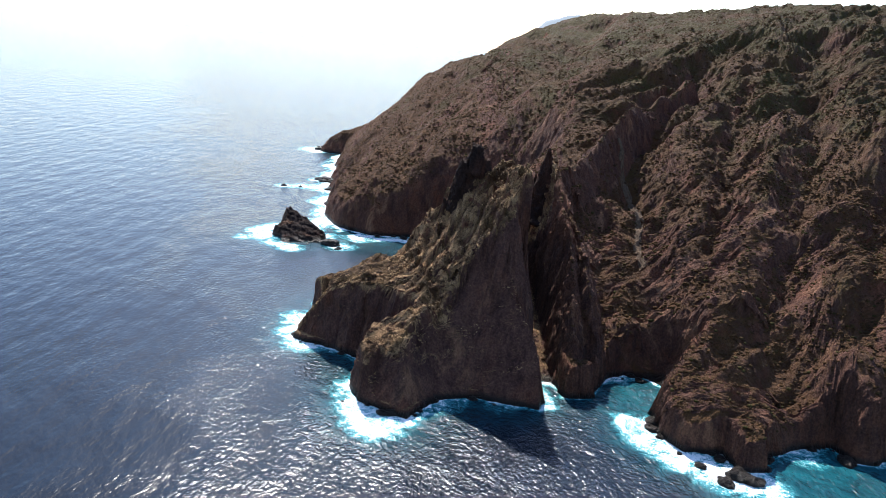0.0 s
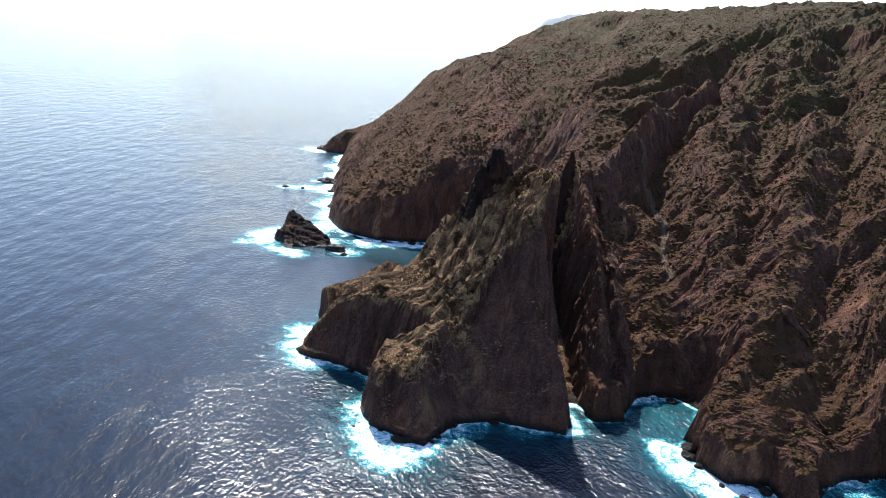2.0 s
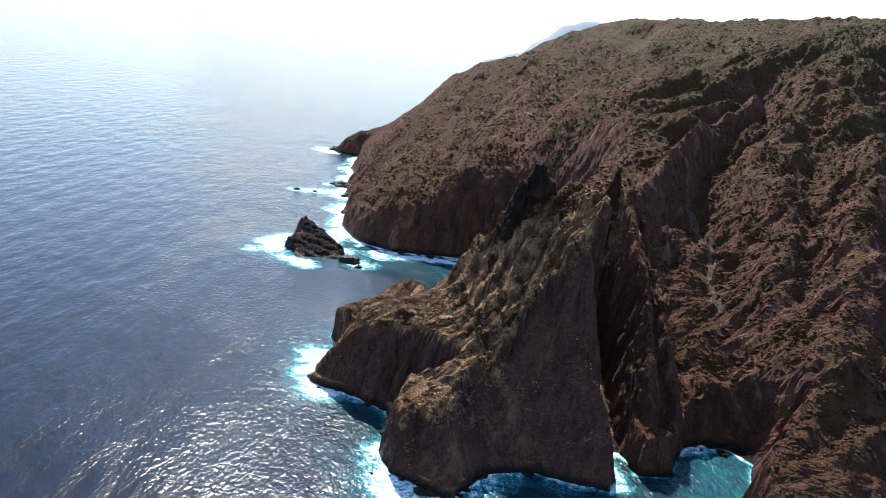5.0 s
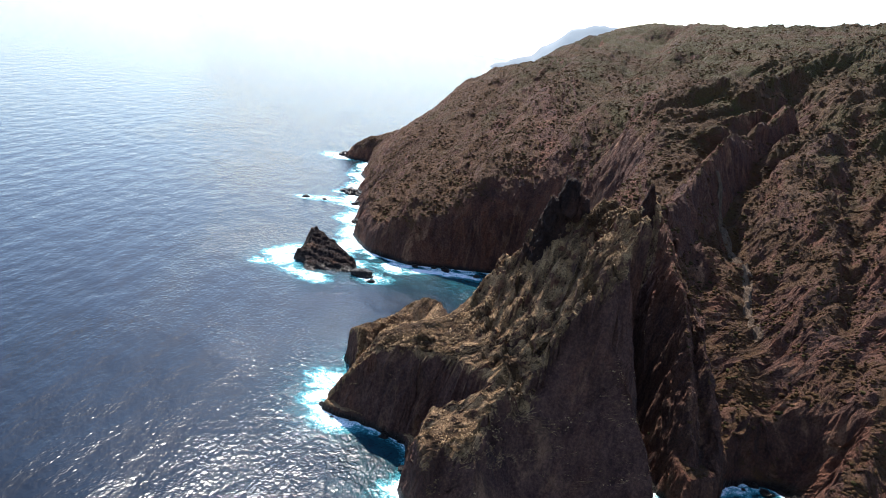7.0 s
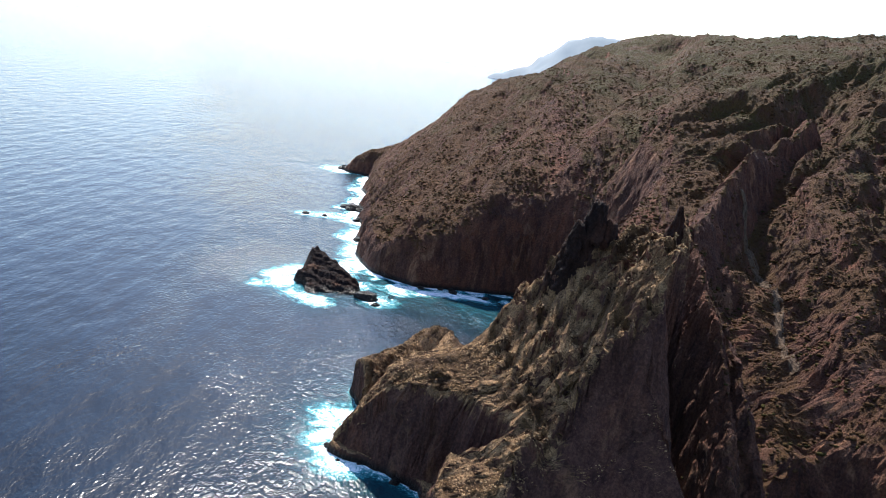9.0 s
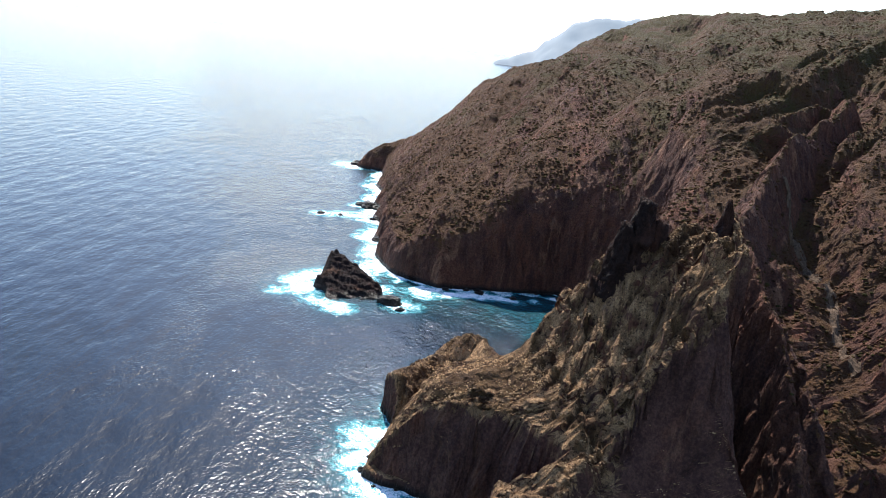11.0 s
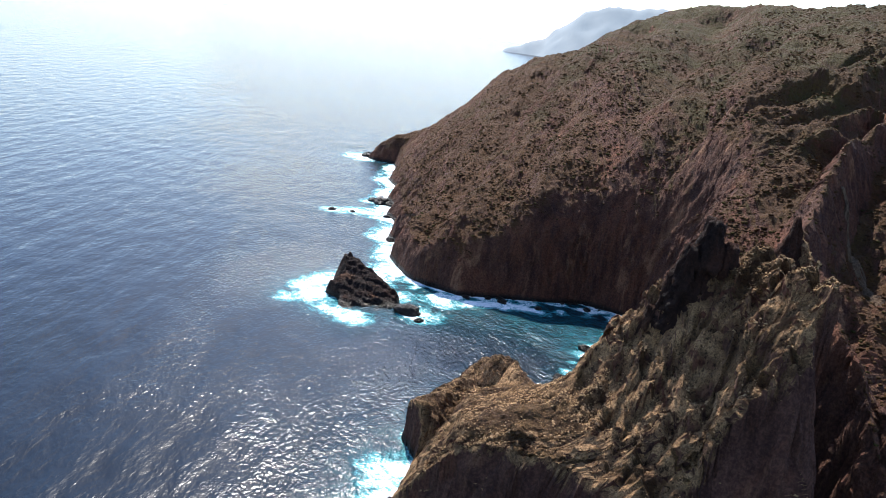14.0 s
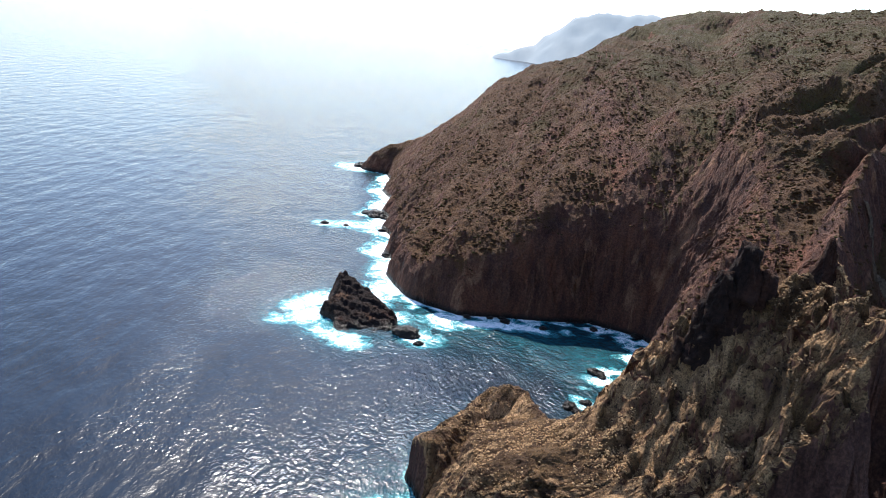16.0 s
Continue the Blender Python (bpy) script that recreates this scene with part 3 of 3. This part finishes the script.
def scatter(name, cells, count, low, high, tall, material, seed, label):
    """Many small clumps on the cells chosen, with weights; one joined mesh."""
    rng = np.random.default_rng(seed)
    area = np.linalg.norm(np.cross(np.stack([np.diff(LX, axis=0)[:, :-1], np.diff(LY, axis=0)[:, :-1], np.diff(LZ, axis=0)[:, :-1]], -1),
                                   np.stack([np.diff(LX, axis=1)[:-1], np.diff(LY, axis=1)[:-1], np.diff(LZ, axis=1)[:-1]], -1)), axis=-1)
    w = (area * cells).ravel()
    pick = rng.choice(w.size, count, p=w / w.sum())
    i, j = np.unravel_index(pick, cells.shape)
    u, v = rng.random(count), rng.random(count)
    at = [(1 - u) * (1 - v) * A[i, j] + u * (1 - v) * A[i + 1, j] + u * v * A[i + 1, j + 1] + (1 - u) * v * A[i, j + 1] for A in (LX, LY, LZ)]
    size = low + (high - low) * rng.random(count) ** 2.2
    turn = rng.random(count) * 6.283
    shape = ICO_V[None] * (1 + 0.75 * (rng.random((count, len(ICO_V), 1)) - 0.5))
    shape = shape * (size[:, None] * (0.75 + 0.5 * rng.random((count, 1))))[..., None] * np.array([1.2, 0.85, tall])
    c, s_ = np.cos(turn)[:, None], np.sin(turn)[:, None]
    co = np.stack([shape[..., 0] * c - shape[..., 1] * s_ + at[0][:, None], shape[..., 0] * s_ + shape[..., 1] * c + at[1][:, None], shape[..., 2] + at[2][:, None] + 0.15 * size[:, None]], -1)
    tri = (ICO_F[None] + (np.arange(count) * len(ICO_V))[:, None, None]).reshape(-1, 3)
    me = bpy.data.meshes.new(name)
    me.vertices.add(count * len(ICO_V))
    me.vertices.foreach_set("co", co.astype(np.float32).ravel())
    me.loops.add(tri.size)
    me.loops.foreach_set("vertex_index", tri.astype(np.int32).ravel())
    me.polygons.add(len(tri))
    me.polygons.foreach_set("loop_start", np.arange(0, tri.size, 3, dtype=np.int32))
    me.update(calc_edges=True)
    me.materials.append(material)
    return tagged(new(name, me), label, "scrub", kind="stuff")


cell_up, cell_z = N[:-1, :-1, 2], LZ[:-1, :-1]
patchy = np.clip(0.6 + 1.2 * fbm(mid_x, mid_y, 0 * mid_x, 18, 3, 401), 0.05, 1)
grows = np.clip((cell_up - 0.45) / 0.25, 0, 1) * (cell_z > 5) * keep * patchy
depth = np.clip(1.4 - (mid_y - 250) / 420, 0.25, 1)
scatter("scrub", grows * ~on_point * depth * (mid_y < 720) * (mid_x < 320), 46000, 0.25, 0.95, 0.55, scrub_material("scrub_leaves", (0.045, 0.024, 0.012), (0.085, 0.045, 0.020), (0.048, 0.042, 0.013)), 5,
        "low brown and olive scrub covering the mountain slopes")
scatter("grass_tufts", np.clip((cell_up - 0.55) / 0.15, 0, 1) * (cell_z > 6) * keep * patchy ** 2.5 * on_point * np.clip((cell_z - 8) / 30, 0.3, 1), 26000, 0.10, 0.32, 0.7, scrub_material("dry_tufts", (0.22, 0.122, 0.060), (0.60, 0.385, 0.205), (0.12, 0.066, 0.034)), 6,
        "dry straw-coloured tufts on the headland rock")

# ---- the sea ----
sx = steps((-5200, -1200, 400), (-1200, -300, 60), (-300, -135, 8), (-135, 180, 1.25), (180, 330, 6), (330, 1200, 60), (1200, 5200, 400))
sy = steps((-1500, -200, 120), (-200, 150, 15), (150, 222, 4), (222, 500, 1.25), (500, 800, 2.2), (800, 1200, 30), (1200, 5400, 300))
SX, SY = np.meshgrid(sx, sy, indexing="ij")
near = (np.abs(SX - 22) < 170) & (SY > 200) & (SY < 820)
shore = np.full(SX.shape, -400.0)
shore[near] = macro(SX[near], SY[near])[1]
# surf: centre, reach, amount
SURF = [(-30, 300, 11, 0.7), (-54, 322, 10, 0.8), (-28, 262, 9, 0.7), (-16, 243, 11, 0.9), (4, 256, 9, 0.6), (25, 257, 8, 0.35), (46, 266, 5, 0.15), (72, 292, 7, 0.6),
        (70, 256, 7, 1.3), (74, 246, 8, 1.5), (82, 236, 9, 1.6), (92, 226, 9, 1.5), (102, 221, 8, 1.2), (-16, 236, 8, 1.4), (-24, 248, 6, 1.1), (-51, 297, 7, 1.3), (-58, 310, 6, 1.2), (-59, 328, 6, 0.9), (122, 244, 10, 0.7), (156, 247, 9, 0.6), (-84, 432, 8, 1.2), (-95, 437, 6, 0.9), (-103, 452, 9, 1.2), (-111, 462, 6, 0.9), (-101, 473, 10, 1.2), (-114, 445, 6, 0.7), (-82, 474, 8, 1.1), (-58, 444, 9, 1.3), (-70, 462, 7, 0.9), (-50, 466, 9, 0.7),
        (-108, 601, 9, 1.1), (-122, 597, 7, 1.1), (-100, 632, 10, 0.9), (-132, 782, 14, 1.2), (-84, 486, 10, 1.0), (-20, 477, 14, 0.5), (10, 428, 7, 0.8), (2, 404, 6, 0.7)]
in_bay = np.clip((SX + 70) / 10, 0, 1) * np.clip((SY - 395) / 20, 0, 1)
foam = (0.42 - 0.22 * in_bay) * np.exp(-np.clip(-shore, 0, 400) / 1.6)
west_coast = np.clip((-58 - SX) / 10, 0, 1) * np.clip((SY - 470) / 25, 0, 1)
foam = foam + west_coast * 0.85 * np.exp(-(np.clip(-shore, 0, 400) / 11.0) ** 2) * np.clip(0.75 + 0.9 * gnoise(SX / 26, SY / 26, 0 * SX, 601), 0.1, 1.2)
foam = foam + in_bay * 1.4 * np.exp(-(np.clip(-shore, 0, 400) / 12.0) ** 2) * np.clip(0.45 + 1.6 * gnoise(SX / 11, SY / 8, 0 * SX, 602), 0, 1.0)
shoal = np.exp(-np.clip(-shore, 0, 400) / 9.0) * 0.55
for cx, cy, r, a in SURF:
    d2 = ((SX - cx) ** 2 + (SY - cy) ** 2) / r ** 2
    foam = foam + a * 0.52 * np.exp(-d2)
    shoal = shoal + a * 0.5 * np.exp(-d2 / 2.5)
for cx, cy, r, a in [(15, 445, 26, 0.6), (-20, 455, 30, 0.4), (80, 275, 16, 0.9), (115, 232, 22, 0.9), (150, 235, 20, 0.9)]:
    shoal = shoal + a * np.exp(-((SX - cx) ** 2 + (SY - cy) ** 2) / r ** 2)
me, used = grid_mesh("sea", SX, SY, 0 * SX)
attribute(me, "foam", np.clip(foam, 0, 0.57).ravel()[used])
attribute(me, "shoal", np.clip(shoal, 0, 1).ravel()[used])
me.materials.append(sea_water)
tagged(new("sea", me), "wind-rippled blue sea glittering in the sun with white surf along the rocks", "sea", kind="structure")



# ---- beach and dyke ----
def ground_at(px, py):
    """Height of the land at a place."""
    k = np.argmin((LX - px) ** 2 + (LY - py) ** 2)
    return LZ.ravel()[k]


n = Nodes("dark_sand")
sand = n.finish(n.mix(n.noise(0.6, 6, 0.6), (0.16, 0.12, 0.085), (0.24, 0.19, 0.14)), 0.9, n.bump(n.noise(3.0, 6, 0.7), 0.6, 0.3), 0.2)
BX, BY = np.meshgrid(np.arange(70, 98, 0.5), np.arange(280, 304, 0.5), indexing="ij")
bd = signed_distance(BX + 0.6 * gnoise(BX / 3, BY / 3, 0 * BX, 501), BY, [(74, 294), (80, 296), (86, 293), (90, 286), (95, 287), (95, 294), (90, 299), (80, 301), (74, 299)])
bz = 0.25 + 0.42 * np.clip(signed_distance(BX, BY, [(60, 250), (74, 296), (82, 295), (88, 287), (84, 274), (60, 250)]) * -1, 0, 9) + 0.08 * gnoise(BX / 2, BY / 2, 0 * BX, 502)
me, _ = grid_mesh("beach", BX, BY, bz, (bd > 0)[:-1, :-1])
me.materials.append(sand)
tagged(new("beach", me), "small grey-brown sand beach in the cove below the gully", "beach", kind="structure")

n = Nodes("pale_dyke_rock")
pale = n.finish(n.mix(n.ramp(n.noise(0.8, 7, 0.65, n.stretch(1.6, 1.6, 0.3)), (0.35, 0.0), (0.65, 1.0)), (0.06, 0.038, 0.026), (0.155, 0.105, 0.068)), 0.95, n.bump(n.noise(2.2, 7, 0.7), 1.0, 0.6), 0.2)
bm = bmesh.new()
row = None
DYKE = [(86, 425), (88, 412), (91, 400), (91, 385), (88, 362), (86, 340)]
stations = []
for (ax, ay), (bx, by) in segments(DYKE):
    for k in range(14):
        t = k / 14
        stations.append((ax + t * (bx - ax), ay + t * (by - ay)))
for k, (px, py) in enumerate(stations):
    px += 0.9 * noise.noise(Vector((k * 0.35, 1.7, 0)))
    wide = 1.9 + 1.1 * noise.noise(Vector((k * 0.21, 5.1, 0)))
    cut = []
    for j in range(7):
        u = j / 3 - 1
        bump = (1 - u * u) * 0.9 + 0.35 * noise.noise(Vector((k * 0.5, j * 0.9, 3)))
        cut.append(bm.verts.new((px + u * wide, py - 0.4 * bump, ground_at(px + u * wide, py) + bump - 0.25)))
    if row:
        for j in range(6):
            bm.faces.new((row[j], row[j + 1], cut[j + 1], cut[j]))
    row = cut
me = bpy.data.meshes.new("dyke")
bm.to_mesh(me)
bm.free()
me.materials.append(pale)
tagged(new("dyke", me), "pale rock dyke running down the dark gully wall", "rock")

# ---- rocks in the sea ----
wet_rock = land_material("wet_sea_rock", (0.020, 0.015, 0.013), (0.06, 0.042, 0.032), (0.09, 0.066, 0.042), (0.06, 0.05, 0.03), -0.4, 1.1, tone=0.5)


def rock_island(name, outline, crest, left, right, spacing, seed, label, group=""):
    """A rock that stands in the sea: an outline at the water and a crest."""
    px, py = [p[0] for p in outline], [p[1] for p in outline]
    X, Y = np.meshgrid(np.arange(min(px) - 3, max(px) + 3, spacing), np.arange(min(py) - 3, max(py) + 3, spacing), indexing="ij")
    o = 0 * X
    sd = signed_distance(X + 0.9 * gnoise(X / 3, Y / 3, o, seed), Y + 0.9 * gnoise(X / 3, Y / 3, o, seed + 1), outline)
    h = tent(X + 0.8 * gnoise(X / 4, Y / 4, o, seed + 2), Y, crest, left, right, 0.6)
    h = np.minimum(h, np.where(sd > 0, 4.2 * np.maximum(sd, 0) ** 0.8, 1.5 * sd))
    bed = (h + 0.22 * X + 0.12 * Y + 1.5 * gnoise(X / 6, Y / 6, o, seed + 5)) / 2.8
    bed = bed - np.floor(bed)
    h = h + np.clip(sd / 2, 0, 1) * (0.9 * fbm(X, Y, 1.6 * h, 4.5, 4, seed + 3, True, 0.6) - 0.7 + 1.5 * (np.clip((bed - 0.4) / 0.25, 0, 1) - bed))
    up = h > -2
    me, _ = grid_mesh(name, X, Y, h, up[:-1, :-1] | up[1:, 1:])
    me.materials.append(wet_rock)
    return tagged(new(name, me), label, "rock", group)


rock_island("rock_islet", [(-99, 476), (-95, 464), (-99, 456), (-92, 450), (-91, 441), (-84, 436), (-76, 438), (-67, 449), (-68, 458), (-80, 470), (-92, 480)],
            [(-96, 478, 10), (-93, 475, 12.5), (-87, 471, 10), (-79, 465, 7.5), (-69, 457, 3)], 2.0, 0.30, 0.35, 211, "dark layered rock stack rising from the white surf off the cliff")


def boulder_mesh(name, seed, tall=0.6):
    bm = bmesh.new()
    bmesh.ops.create_icosphere(bm, subdivisions=4, radius=1.0)
    for v in bm.verts:
        p = v.co
        k = 1 + 0.35 * noise.noise(p * 1.3 + Vector((seed * 7.3, 0, 0))) + 0.16 * noise.noise(p * 3.7 + Vector((0, seed * 3.1, 0))) + 0.07 * noise.noise(p * 9.0)
        v.co = Vector((p.x * k * 1.25, p.y * k, p.z * k * tall))
    for f in bm.faces:
        f.smooth = True
    me = bpy.data.meshes.new(name)
    bm.to_mesh(me)
    bm.free()
    me.materials.append(wet_rock)
    return me


shapes = [boulder_mesh("boulder", k) for k in range(4)]
# x, y, size
for k, (bx, by, size) in enumerate([(-63, 446, 4.4), (-58, 438, 1.6), (-97, 630, 5.0), (-91, 626, 3.0), (-103, 633, 2.6), (-122, 597, 2.0), (-110, 598, 1.5), (-86, 600, 3.2), (-89, 596, 2.0),
                                    (-127, 785, 4.5), (-82, 548, 2.4), (8, 432, 2.6), (10, 429, 1.4), (-5, 401, 2.3), (-3, 398, 1.6), (1, 405, 1.8), (78, 258, 2.6), (75, 254, 1.5), (91, 221, 2.4),
                                    (100, 223, 2.8), (96, 226, 3.2), (137, 242, 2.8), (86, 230, 1.6), (-24, 474, 1.8), (-8, 472, 1.5), (14, 479, 1.7), (-40, 474, 1.6)]):
    ob = tagged(new("boulder", shapes[k % 4]), "dark wet boulder awash in the surf", "boulder", "boulders in the surf")
    ob.matrix_world = pose(bx, by, size * 0.12, 0, 0, 47 * k) @ Matrix.Diagonal((size, size, size, 1))

# fallen blocks along the foot of the cliffs
rng = np.random.default_rng(77)
for part_of_coast in (BAY[1:], POINT[9:-2], COVE[6:24]):
    for (ax, ay), (bx, by) in segments(part_of_coast):
        for k in range(int(math.hypot(bx - ax, by - ay) / 6) + 1):
            t, off = rng.random(), rng.normal(0, 1.6)
            size = 0.5 + 1.5 * rng.random() ** 2
            ob = tagged(new("boulder", shapes[int(rng.integers(4))]), "dark fallen boulder at the foot of the cliff", "boulder", "boulders at the cliff foot")
            ob.matrix_world = pose(ax + t * (bx - ax) + off, ay + t * (by - ay) + off, 0.15 * size, 0, 0, 360 * rng.random()) @ Matrix.Diagonal((size, size, size, 1))

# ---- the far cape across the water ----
# the air's haze is painted on: pale blue tones that glow by emission
n = Nodes("far_land_painted_haze")
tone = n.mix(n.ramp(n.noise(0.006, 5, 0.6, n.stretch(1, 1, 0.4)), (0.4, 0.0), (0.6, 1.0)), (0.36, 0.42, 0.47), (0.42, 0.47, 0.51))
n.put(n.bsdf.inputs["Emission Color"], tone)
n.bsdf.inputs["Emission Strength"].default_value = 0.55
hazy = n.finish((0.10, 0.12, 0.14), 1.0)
FX, FY = np.meshgrid(np.arange(-60, 1700, 12.0), np.arange(2900, 4600, 16.0), indexing="ij")
o = 0 * FX
sd = signed_distance(FX + 14 * gnoise(FX / 60, FY / 60, o, 301), FY, [(36, 3520), (90, 3300), (152, 2945), (420, 2930), (1700, 2900), (1700, 4600), (500, 4600), (250, 4000), (90, 3650)])
h = tent(FX, FY, [(40, 3525, 12), (153, 3560, 50), (200, 3580, 75), (248, 3600, 108), (350, 3600, 188), (437, 3600, 217), (662, 3600, 238), (1600, 3650, 250)], 0.95, 0.95, 10)
h = np.minimum(h, np.where(sd > 0, 3.5 * np.maximum(sd, 0) ** 0.75, sd)) + np.clip(sd / 60, 0, 1) * 12 * (fbm(FX, FY, o, 120, 4, 311, True) - 0.9)
up = h > -8
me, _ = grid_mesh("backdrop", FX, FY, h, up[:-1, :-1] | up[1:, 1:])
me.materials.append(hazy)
tagged(new("backdrop", me), "far cape across the water, its haze painted as a pale blue glow", "cape", kind="structure")
